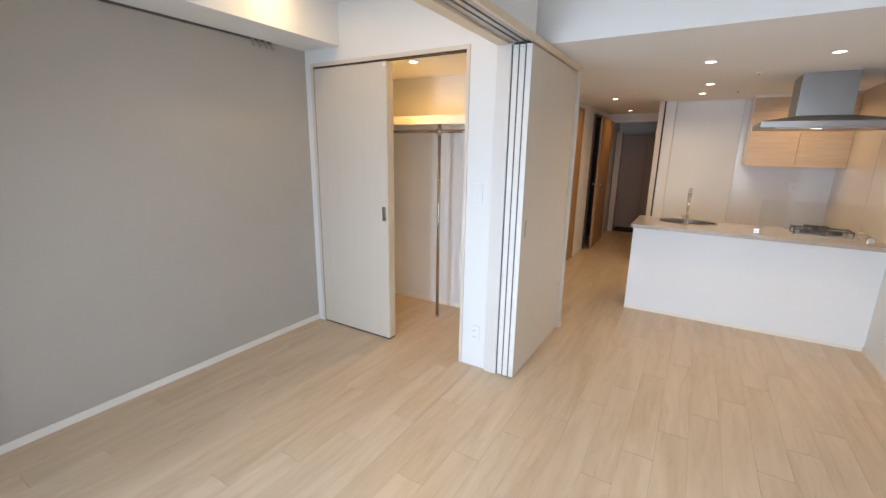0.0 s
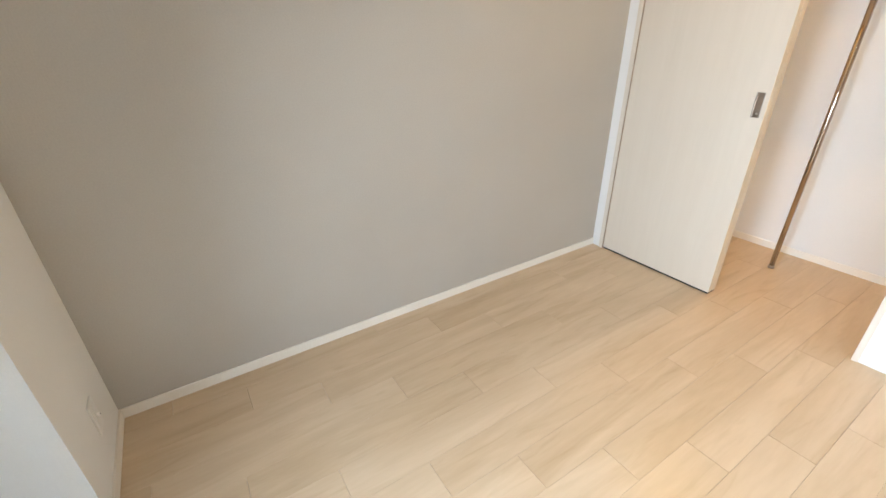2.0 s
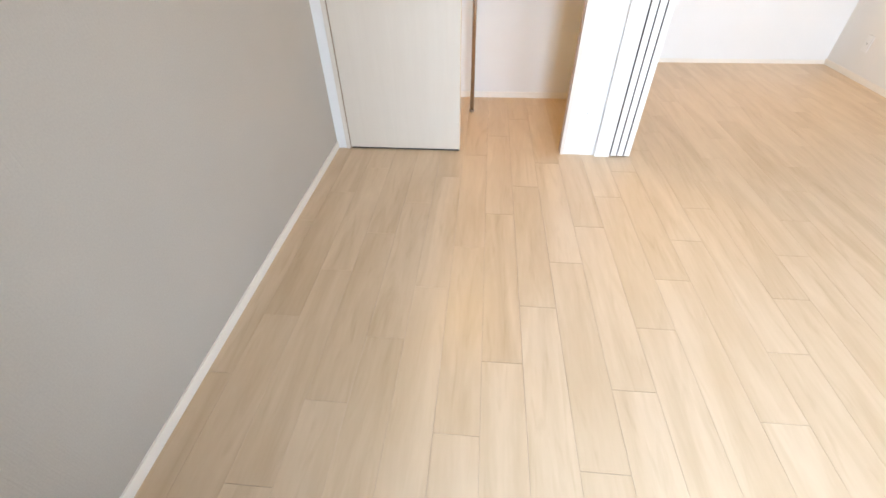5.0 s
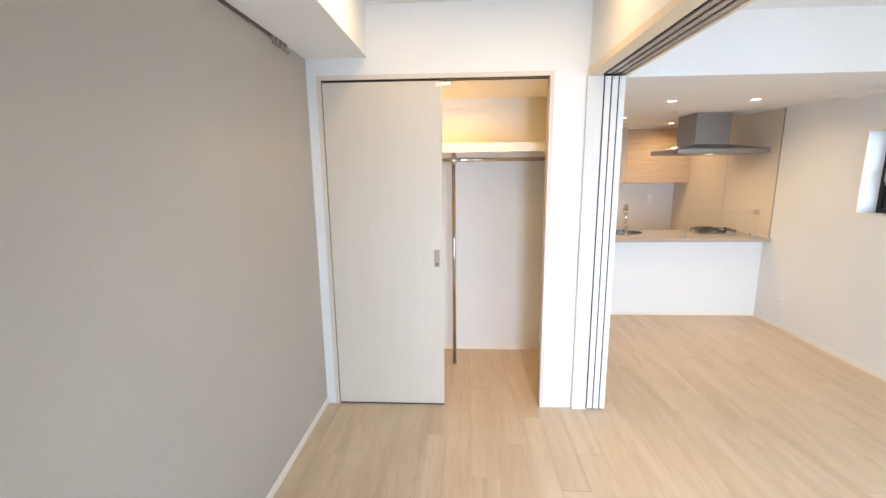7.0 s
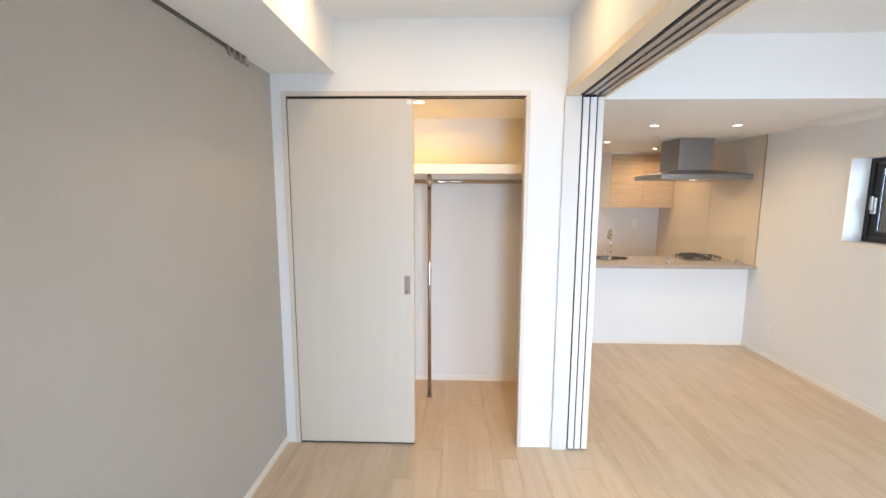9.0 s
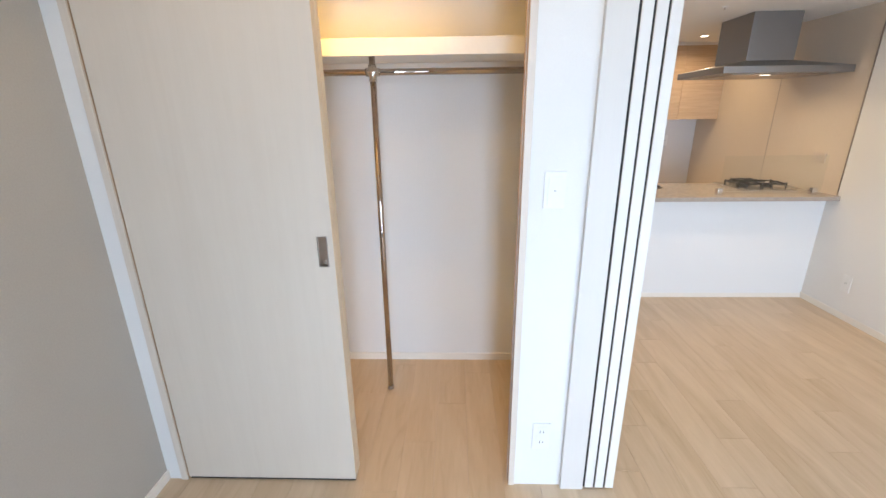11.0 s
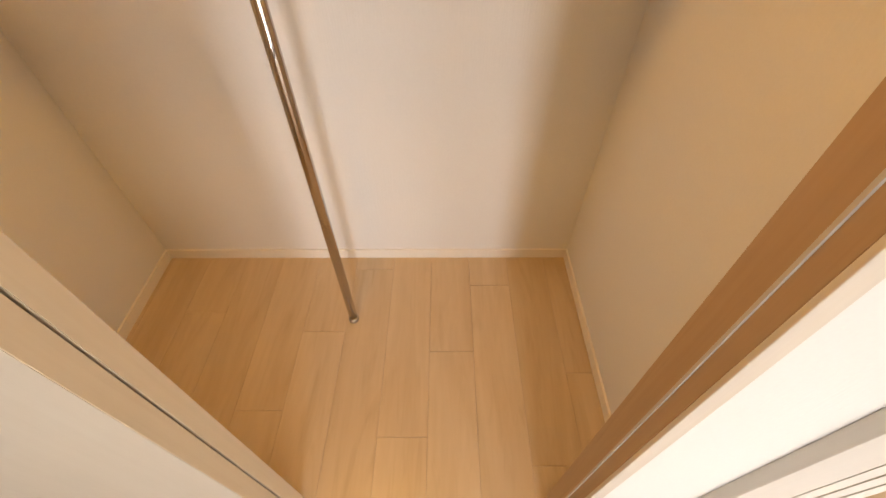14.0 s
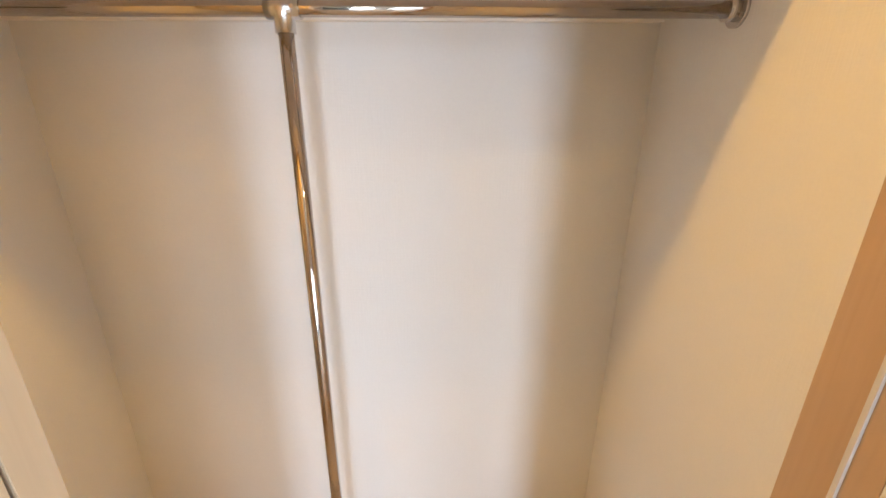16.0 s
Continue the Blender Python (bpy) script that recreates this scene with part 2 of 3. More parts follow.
def mesh_of(name, bm, mat, smooth=False):
    me = bpy.data.meshes.new(name)
    bmesh.ops.recalc_face_normals(bm, faces=bm.faces)
    if smooth:
        for f in bm.faces:
            f.smooth = len(f.verts) == 4
    bm.to_mesh(me)
    bm.free()
    me.materials.append(mat)
    return me


def part(name, bm, mat, parent, label="", smooth=False):
    ob = new(name, mesh_of(name, bm, mat, smooth))
    ob.parent = parent
    if label:
        tagged(ob, label)
    return ob


def thing(name, label, category, at=(0, 0, 0), group="", kind=""):
    ob = new(name)
    ob.location = at
    return tagged(ob, label, category, group, kind)


def structure(name, bm, mat, label, category):
    return tagged(new(name, mesh_of(name, bm, mat)), label, category, kind="structure")


def lathe(bm, profile, segments=28, m=None):
    """Turns a profile of (radius, height) round z."""
    rings = []
    for r, z in profile:
        ring = []
        for i in range(segments):
            a = 2 * math.pi * i / segments
            v = Vector((r * math.cos(a), r * math.sin(a), z))
            ring.append(bm.verts.new(m @ v if m else v))
        rings.append(ring)
    for low, high in zip(rings, rings[1:]):
        for i in range(segments):
            bm.faces.new((low[i], low[(i + 1) % segments], high[(i + 1) % segments], high[i]))
    return bm


# ---- plan ----
BED_Y = -2.735      # balcony wall
RIGHT_X = 4.0       # outer side wall
CEIL = 2.48         # bedroom and living ceiling
LOW = 2.11          # dropped ceiling of kitchen, hall and closet
BACK_Y = 3.80       # kitchen back wall
DROP_Y = 0.26       # front of the dropped ceiling
CL_L, CL_R, CL_B = 0.078, 1.645, 0.913
CW = 0.078          # thickness of the closet front
OP_L, OP_R, OP_T = 0.06, 1.446, 2.10
SIDE_X = 1.722      # living side of the closet partition

# ---- walls ----
structure("wall_west", solid(-0.15, 0, BED_Y - 0.36, CW, -0.05, CEIL + 0.15), GREY_PAPER, "grey linen-textured accent wallpaper wall", "wall")
bm = solid(0.0, 0.48, BED_Y - 0.36, BED_Y, -0.05, CEIL + 0.1)
box(bm, 0.48, 1.72, BED_Y - 0.36, BED_Y, 2.05, CEIL + 0.1)
box(bm, 1.72, 1.98, BED_Y - 0.36, BED_Y, -0.05, CEIL + 0.1)
box(bm, 1.98, 3.82, BED_Y - 0.36, BED_Y, 2.05, CEIL + 0.1)
box(bm, 3.82, RIGHT_X, BED_Y - 0.36, BED_Y, -0.05, CEIL + 0.1)
structure("wall_south", bm, WHITE_PAPER, "white wallpapered balcony wall with two tall openings", "wall")

structure("wall_closet_corner", solid(0.0, OP_L, 0, CW, -0.05, CEIL), WHITE_PAPER, "narrow white wall strip beside the closet opening", "wall")
structure("wall_closet_lintel", solid(OP_L, OP_R, 0, CW, OP_T, CEIL), WHITE_PAPER, "white wallpapered wall above the closet opening", "wall")
structure("wall_closet_pier", solid(OP_R, CL_R, 0, CW, -0.05, CEIL), WHITE_PAPER, "white wallpapered pier between closet and partition", "wall")
bm = solid(CL_R, SIDE_X, 0.0, 1.02, -0.05, LOW)
box(bm, CL_R, SIDE_X, 0.0, DROP_Y, LOW, CEIL)
structure("wall_closet_side", bm, WHITE_PAPER, "white partition beside the closet", "wall")
bm = solid(-0.15, CL_R, CL_B, 1.02, -0.05, LOW + 0.1)
structure("wall_closet_back", bm, WHITE_PAPER, "white wallpapered back wall of the closet", "wall")
bm = solid(-0.15, CL_L, CW, CL_B, -0.05, LOW + 0.1)
structure("wall_closet_left", bm, WHITE_PAPER, "white wallpapered inner side of the closet", "wall")

WIN = (0.27, 0.875, 1.178, 1.812)
bm = solid(RIGHT_X, RIGHT_X + 0.2, BED_Y - 0.36, WIN[0], -0.05, CEIL + 0.1)
box(bm, RIGHT_X, RIGHT_X + 0.2, WIN[0], WIN[1], -0.05, WIN[2])
box(bm, RIGHT_X, RIGHT_X + 0.2, WIN[0], WIN[1], WIN[3], CEIL + 0.1)
box(bm, RIGHT_X, RIGHT_X + 0.2, WIN[1], BACK_Y + 0.1, -0.05, CEIL + 0.1)
structure("wall_east", bm, WHITE_PAPER, "white wallpapered side wall with a small window", "wall")
structure("wall_kitchen_back", solid(2.375, RIGHT_X, BACK_Y, BACK_Y + 0.1, -0.05, LOW + 0.1), WHITE_PAPER, "white wall behind the kitchen", "wall")
structure("wall_hall_right", solid(2.262, 2.375, 3.70, 6.5, -0.05, LOW + 0.1), WHITE_PAPER, "white wall end between hall and kitchen", "wall")
bm = solid(1.20, 1.30, 1.02, 2.70, -0.05, LOW + 0.1)
box(bm, 1.20, 1.30, 3.50, 4.22, -0.05, LOW + 0.1)
box(bm, 1.20, 1.30, 5.28, 6.5, -0.05, LOW + 0.1)
box(bm, 1.20, 1.30, 2.70, 3.50, 2.03, LOW + 0.1)
box(bm, 1.20, 1.30, 4.22, 5.28, 2.03, LOW + 0.1)
structure("wall_hall_left", bm, WHITE_PAPER, "cream hall wall with two doorways", "wall")
structure("wall_hall_end", solid(1.2, 2.375, 6.5, 6.6, -0.05, LOW + 0.1), WHITE_PAPER, "plain wall at the end of the hall", "wall")
# side room: its lack of light is painted as near-black walls
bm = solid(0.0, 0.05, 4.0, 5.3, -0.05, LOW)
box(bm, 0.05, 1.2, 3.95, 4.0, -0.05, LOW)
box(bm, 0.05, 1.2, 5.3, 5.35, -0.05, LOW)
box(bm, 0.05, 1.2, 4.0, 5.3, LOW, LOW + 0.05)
structure("wall_dark_room", bm, DARK_FRAME_SHADE, "near-black walls that paint the darkness of the unlit side room", "wall")

# ---- ceilings, beams ----
structure("ceiling", solid(-0.15, RIGHT_X + 0.15, BED_Y - 0.36, DROP_Y, CEIL, CEIL + 0.12), CEILING_PAPER, "white wallpapered ceiling", "ceiling")
bm = solid(SIDE_X, RIGHT_X, DROP_Y, 6.5, LOW, CEIL + 0.12)
box(bm, 1.2, SIDE_X, 1.02, 6.5, LOW, CEIL + 0.12)
structure("ceiling_low", bm, CEILING_PAPER, "dropped white ceiling over kitchen and hall", "ceiling")
structure("ceiling_closet", solid(CL_L, CL_R, CW, CL_B, LOW - 0.002, LOW + 0.1), CEILING_PAPER, "white ceiling inside the closet", "ceiling")
structure("ceiling_beam", solid(0.0, 0.366, BED_Y, 0.0, 2.195, CEIL), CEILING_PAPER, "boxed white beam above the grey wall", "beam")
structure("ceiling_beam_side", solid(3.79, RIGHT_X, BED_Y, 1.06, 2.076, CEIL), CEILING_PAPER, "boxed white duct along the side wall", "beam")
structure("ceiling_beam_hall", solid(1.30, 2.262, 5.40, 5.55, 1.98, LOW), WHITE_PAPER, "low cream lintel across the hall", "beam")

# ---- partition header and its track ----
HX0, HX1 = 1.632, 1.860
structure("partition_header", solid(HX0 + 0.012, HX1 - 0.012, BED_Y, 0.0, 2.10, CEIL), WHITE_PAPER, "white wall strip above the sliding partition", "wall")
track = thing("partition_track", "beige wooden head track with three grey sliding channels", "track", kind="structure")
part("track_board", solid(HX0, 1.704, BED_Y, -0.023, 2.066, 2.104, 0.002), EDGE_WOOD, track)
part("track_board", solid(HX1 - 0.018, HX1, BED_Y, 0.985, 2.066, 2.104, 0.002), EDGE_WOOD, track)
part("track_board", solid(1.704, HX1 - 0.018, BED_Y, 0.985, 2.080, 2.104), ALUMINIUM, track)
for i in range(3):
    gx = 1.7245 + 0.0400 * i
    part("track_channel", solid(gx - 0.003, gx + 0.003, BED_Y, 0.98, 2.076, 2.0805), BLACK, track, "dark slot of the track")
    part("track_fin", solid(gx + 0.006, gx + 0.032, BED_Y, -0.030, 2.070, 2.0805, 0.003), ALUMINIUM, track, "grey aluminium channel")
post = thing("partition_post", "beige woodgrain post at the end of the partition", "post", kind="structure")
part("post_front", solid(1.630, 1.7195, -0.022, -0.0005, 0.0, 2.066, 0.0015), POST_SHEET, post)
part("post_end", solid(SIDE_X + 0.001, 1.866, 0.985, 1.02, 0.0, 2.10, 0.002), DOOR_WOOD, post)

# ---- sliding partition panels, stacked open ----


def partition_panel():
    p = thing("partition_panel", "pale woodgrain sliding partition panel stacked open", "sliding door", group="partition panels")
    part("panel", solid(0.0, 0.0335, 0.0, 0.990, 0.008, 2.062, 0.0015), DOOR_WOOD, p)
    part("edge_band", solid(0.001, 0.0325, -0.0015, 0.0, 0.009, 2.061), PANEL_EDGE, p)
    part("top_guide", solid(0.006, 0.028, -0.004, 0.01, 2.035, 2.056, 0.002), PLASTIC, p, "small white guide block")
    # added black strip that darkens the gap beside the panel like shade
    part("gap_shade", solid(-0.0062, 0.0, 0.002, 0.030, 0.009, 2.060), BLACK, p, "dark strip standing for the shade between panels")
    for s in (0.010, 0.024):
        part("screw", rod(bmesh.new(), (s, -0.004, 2.046), (s, -0.0052, 2.046), 0.003, 12), SATIN, p)
    return p


first = partition_panel()
first.location = (1.728, -0.019, 0)
for i in (1, 2):
    panel_copy = copy_thing(first, pose(1.728 + 0.0400 * i, -0.019, 0))
outer_pull = part("pull_handle", solid(0.032, 0.034, 0.055, 0.080, 0.95, 1.06, 0.001), SATIN, panel_copy, "recessed satin metal pull")

# ---- closet frame and doors ----
frame_ob = thing("closet_frame", "beige woodgrain door frame of the closet", "door frame", kind="structure")
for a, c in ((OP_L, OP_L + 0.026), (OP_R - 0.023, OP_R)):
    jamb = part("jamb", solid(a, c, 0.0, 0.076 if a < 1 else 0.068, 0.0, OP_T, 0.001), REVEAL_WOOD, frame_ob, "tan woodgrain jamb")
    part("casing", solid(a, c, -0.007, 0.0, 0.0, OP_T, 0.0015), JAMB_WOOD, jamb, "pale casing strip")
part("seal_strip", solid(OP_R - 0.0255, OP_R - 0.023, 0.022, 0.026, 0.0, OP_T - 0.03), GREY_SEAL, jamb, "pale grey seal strip")
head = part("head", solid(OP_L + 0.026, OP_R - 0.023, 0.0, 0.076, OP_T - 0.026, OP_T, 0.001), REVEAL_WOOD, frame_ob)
part("casing", solid(OP_L + 0.026, OP_R - 0.023, -0.007, 0.0, OP_T - 0.026, OP_T, 0.0015), JAMB_WOOD, head, "pale casing strip")
part("head_track", solid(OP_L + 0.026, OP_R - 0.023, 0.012, 0.020, OP_T - 0.030, OP_T - 0.026), BLACK, frame_ob, "dark slot for the door rollers")
part("head_track", solid(OP_L + 0.026, OP_R - 0.023, 0.053, 0.061, OP_T - 0.030, OP_T - 0.026), BLACK, frame_ob, "dark slot for the door rollers")


def closet_door(x0, y0, label, pull):
    d = thing("closet_door", label, "sliding door", group="closet doors")
    xa, xb, za, zb, w = x0 + 0.649, x0 + 0.685, 0.950, 1.060, 0.004
    if pull:
        bm = solid(x0, xa, y0, y0 + 0.036, 0.012, 2.060)
        box(bm, xb, x0 + 0.703, y0, y0 + 0.036, 0.012, 2.060)
        box(bm, xa, xb, y0, y0 + 0.036, 0.012, za)
        box(bm, xa, xb, y0, y0 + 0.036, zb, 2.060)
    else:
        bm = solid(x0, x0 + 0.703, y0, y0 + 0.036, 0.012, 2.060, 0.0015)
    part("door_leaf", bm, DOOR_WOOD, d)
    # the lamp glow on this edge is put into its cream colour
    part("edge_band", solid(x0 + 0.703, x0 + 0.7045, y0 + 0.001, y0 + 0.035, 0.013, 2.059), EDGE_WOOD, d)
    part("bottom_seal", solid(x0 + 0.004, x0 + 0.70, y0 + 0.004, y0 + 0.032, 0.0005, 0.012), BLACK, d, "dark brush seal under the door")
    if pull:
        bm = solid(xa, xb, y0 + 0.014, y0 + 0.017, za, zb)
        box(bm, xa, xa + 0.001, y0, y0 + 0.014, za, zb)
        box(bm, xb - 0.001, xb, y0, y0 + 0.014, za, zb)
        box(bm, xa + 0.001, xb - 0.001, y0, y0 + 0.014, za, za + 0.001)
        box(bm, xa + 0.001, xb - 0.001, y0, y0 + 0.014, zb - 0.001, zb)
        h = part("pull_handle", bm, PULL_CUP, d, "recessed bronze-toned metal pull")
        bm = solid(xa, xa + w, y0 - 0.002, y0, za, zb, 0.0006)
        box(bm, xb - w, xb, y0 - 0.002, y0, za, zb, 0.0006)
        box(bm, xa + w, xb - w, y0 - 0.002, y0, za, za + w, 0.0006)
        box(bm, xa + w, xb - w, y0 - 0.002, y0, zb - w, zb, 0.0006)
        part("pull_rim", bm, SATIN, h, "satin metal rim")
        part("finger_latch", rod(bmesh.new(), ((xa + xb) / 2, y0 + 0.014, za + 0.016), ((xa + xb) / 2, y0 + 0.008, za + 0.016), 0.006, 16), CHROME, h)
    part("roller_guard", solid(x0 + 0.672, x0 + 0.701, y0 - 0.0015, y0, 2.030, 2.052, 0.001), PLASTIC, d, "small white roller cover")
    return d


closet_door(0.091, 0.0, "pale bleached-woodgrain sliding closet door with recessed pull", True)
closet_door(0.091, 0.039, "pale woodgrain sliding closet door tucked behind another", False)

# ---- closet fittings ----
shelf = thing("closet_shelf", "cream shelf board across the closet", "shelf")
part("board", solid(CL_L, CL_R, 0.495, CL_B, 1.690, 1.727), WHITE_TRIM, shelf)
part("front_edge", solid(CL_L, CL_R, 0.475, 0.495, 1.673, 1.738, 0.002), WHITE_TRIM, shelf)
part("wall_batten", solid(CL_L, CL_R, CL_B - 0.02, CL_B, 1.650, 1.690, 0.002), WHITE_TRIM, shelf)

rail = thing("hanger_rail", "polished steel hanging rail with a support pole", "clothes rail")
RY, RZ, PX = 0.622, 1.625, 0.849
part("rail_tube", rod(bmesh.new(), (CL_L, RY, RZ), (CL_R, RY, RZ), 0.0140, 28), RAIL_STEEL, rail, smooth=True)
part("support_pole", rod(bmesh.new(), (PX, RY, 0.012), (PX, RY, 1.690), 0.0140, 28), RAIL_STEEL, rail, smooth=True)
j = part("cross_joint", rod(bmesh.new(), (PX - 0.03, RY, RZ), (PX + 0.03, RY, RZ), 0.0180, 28), STEEL, rail, "cast steel cross joint", smooth=True)
part("collar", rod(bmesh.new(), (PX, RY, RZ - 0.04), (PX, RY, RZ + 0.03), 0.0180, 28), STEEL, j, smooth=True)
part("collar_screw", rod(bmesh.new(), (PX + 0.02, RY - 0.015, RZ), (PX + 0.02, RY - 0.019, RZ), 0.004, 12), SATIN, j)
part("pole_foot", lathe(bmesh.new(), [(0, 0), (0.0175, 0), (0.0175, 0.010), (0.016, 0.018), (0.0141, 0.018)], 28, Matrix.Translation((PX, RY, 0.0))), SATIN, rail, "satin foot cap", smooth=True)
for side, sx in ((1, CL_L), (-1, CL_R)):
    fl = part("end_socket", rod(bmesh.new(), (sx, RY, RZ), (sx + side * 0.006, RY, RZ), 0.029, 28), STEEL, rail, "round wall flange", smooth=True)
    part("socket_ring", rod(bmesh.new(), (sx + side * 0.006, RY, RZ), (sx + side * 0.024, RY, RZ), 0.019, 28), STEEL, fl, smooth=True)
    for k in range(3):
        a = math.pi / 2 + k * 2 * math.pi / 3
        c = (sx + side * 0.006, RY + 0.022 * math.cos(a), RZ + 0.022 * math.sin(a))
        part("screw", rod(bmesh.new(), c, (c[0] + side * 0.002, c[1], c[2]), 0.0035, 12), SATIN, fl)

# ---- baseboards ----
BH, BT = 0.045, 0.008
for nm, d in (
    ("baseboard_grey_wall", (0, BT, BED_Y, 0, 0, BH)),
    ("baseboard_balcony_wall", (BT, 0.48, BED_Y, BED_Y + BT, 0, BH)),
    ("baseboard_closet_back", (CL_L, CL_R, CL_B - BT, CL_B, 0, BH)),
    ("baseboard_closet_right", (CL_R - BT, CL_R, CW, CL_B - BT, 0, BH)),
    ("baseboard_closet_left", (CL_L, CL_L + BT, CW, CL_B - BT, 0, BH)),
    ("baseboard_east", (RIGHT_X - BT, RIGHT_X, BED_Y, 1.86, 0, BH)),
    ("baseboard_hall", (1.30, 1.30 + BT, 3.56, 4.16, 0, BH)),
    ("baseboard_post", (SIDE_X, 1.868, 1.02, 1.02 + BT, 0, BH)),
):
    structure(nm, solid(*d, bevel=0.0015), WHITE_TRIM, "low white skirting board", "baseboard")

# ---- switches and sockets ----


def wall_plate(name, label, category, w, h, m, kind, mat=None):
    """A plate in its own x-z plane that faces -y."""
    p = thing(name, label, category)
    part("plate", solid(-w / 2, w / 2, -0.006, 0, -h / 2, h / 2, 0.002), mat or PLASTIC, p)
    if kind == "switch":
        rk = part("rocker", solid(-w * 0.31, w * 0.31, -0.0095, -0.006, -h * 0.39, h * 0.39, 0.0012), PLASTIC, p)
        part("mark", solid(-0.004, 0.004, -0.0101, -0.0095, -0.0008, 0.0008), IRON, rk, "short dark dash")
    else:
        ins = part("insert", solid(-w * 0.26, w * 0.26, -0.008, -0.006, -h * 0.38, h * 0.38, 0.001), mat or PLASTIC, p)
        if kind == "jack":
            jk = part("jack", rod(bmesh.new(), (0, -0.008, 0), (0, -0.017, 0), 0.0065, 20), PLASTIC, ins, "round white aerial jack")
            part("pin_hole", rod(bmesh.new(), (0, -0.017, 0), (0, -0.0176, 0), 0.003, 14), IRON, jk)
        for dz in (() if kind == "jack" else (-0.024, 0.024) if kind == "double" else (0.0,)):
            for dx in (-0.0064, 0.0064):
                part("slot", solid(dx - 0.0011, dx + 0.0011, -0.0086, -0.008, dz - 0.005, dz + 0.005), IRON, ins)
    p.matrix_world = m
    return p


wall_plate("light_switch", "white rocker light switch on the wall beside the closet", "switch", 0.070, 0.120, pose(1.528, 0, 1.212), "switch")
wall_plate("wall_socket", "white double socket low on the wall beside the closet", "socket", 0.070, 0.120, pose(1.544, 0, 0.245), "double")
wall_plate("wall_socket", "white aerial socket low on the short balcony wall", "socket", 0.070, 0.120, pose(0.225, BED_Y, 0.225, 0, 0, 180), "jack")
wall_plate("wall_socket", "white socket low on the side wall near the kitchen", "socket", 0.070, 0.120, pose(RIGHT_X, 1.50, 0.262, 0, 0, -90), "single")
wall_plate("kitchen_socket", "beige flat socket plate on the kitchen wall panel", "socket", 0.120, 0.070, pose(RIGHT_X - 0.004, 2.00, 1.097, 0, 0, -90), "single", BEIGE_PLASTIC)
wall_plate("kitchen_socket", "white socket on the kitchen back panel", "socket", 0.070, 0.120, pose(3.66, BACK_Y - 0.004, 1.12), "single")

# ---- picture rail above the grey wall ----
pic = thing("picture_rail", "slim dark metal picture rail under the beam", "rail")
part("rail_profile", solid(0.002, 0.014, -2.70, -0.30, 2.183, 2.195, 0.001), DARK_RAIL, pic)
for i in range(4):
    y = -0.31 - 0.05 * i
    bm = solid(0.012, 0.024, y - 0.010, y + 0.010, 2.168, 2.190, 0.0015)
    rod(bm, (0.018, y, 2.170), (0.018, y, 2.152), 0.0035, 10)
    rod(bm, (0.018, y, 2.153), (0.032, y, 2.143), 0.0035, 10)
    rod(bm, (0.032, y, 2.143), (0.036, y, 2.160), 0.0035, 10)
    part("hook", bm, SATIN, pic, "small metal hook")

# ---- downlights ----


def downlight(label, x, y, z, power, colour=WARM, spread=150, group="ceiling downlights"):
    d = thing("downlight", label, "ceiling light", at=(x, y, z), group=group)
    part("trim_ring", lathe(bmesh.new(), [(0.033, -0.0005), (0.033, -0.004), (0.037, -0.005), (0.041, -0.003), (0.042, -0.0005)], 32), PLASTIC, d, smooth=True)
    part("diffuser", lathe(bmesh.new(), [(0.0005, -0.003), (0.033, -0.002)], 32), GLOW_DOWN, d, "glowing warm diffuser")
    lamp = lamp_area("downlight_lamp", look((x, y, z - 0.012), (x, y, 0)), 0.07, 0.07, power, colour, spread, "DISK")
    return d


for dx, dy in ((2.69, 1.245), (3.365, 1.235), (2.70, 2.36)):
    downlight("round warm downlight in the dropped kitchen ceiling", dx, dy, LOW, 4.2)
for dx, dy in ((2.64, 3.05), (3.53, 3.04)):
    downlight("round warm downlight behind the kitchen counter", dx, dy, LOW, 4.2)
for dx, dy in ((1.74, 3.19), (1.70, 4.80)):
    downlight("round warm downlight in the hall ceiling", dx, dy, LOW, 2.8, WARM_DEEP)
for dx, dy in ((0.57, -0.60), (1.346, -0.61)):
    downlight("round warm downlight in the bedroom ceiling", dx, dy, CEIL, 3.1, WARM_BED, 180)
downlight("round warm downlight inside the closet", 0.807, 0.309, LOW - 0.002, 8.0, CLOSET_GLOW, 168)

sm = thing("ceiling_detector", "small white round detector on the ceiling", "detector", at=(2.84, -0.505, CEIL))
part("base", lathe(bmesh.new(), [(0.0, -0.001), (0.024, 0), (0.024, -0.005), (0.018, -0.010)], 28), PLASTIC, sm, smooth=True)
part("sensor", lathe(bmesh.new(), [(0.010, -0.010), (0.010, -0.030), (0.016, -0.034), (0.0, -0.036)], 24), PLASTIC, sm, smooth=True)

for dx, dy in ((3.02, 1.88), (2.95, 3.0)):
    sp = thing("ceiling_sprinkler", "small flush sprinkler cap in the kitchen ceiling", "sprinkler", at=(dx, dy, LOW), group="kitchen sprinklers")
    part("cap", lathe(bmesh.new(), [(0.0, -0.006), (0.020, -0.006), (0.024, -0.002), (0.025, 0.0)], 24), PLASTIC, sp, smooth=True)
    part("stem", lathe(bmesh.new(), [(0.0, -0.016), (0.006, -0.016), (0.006, -0.006)], 16), SATIN, sp, smooth=True)

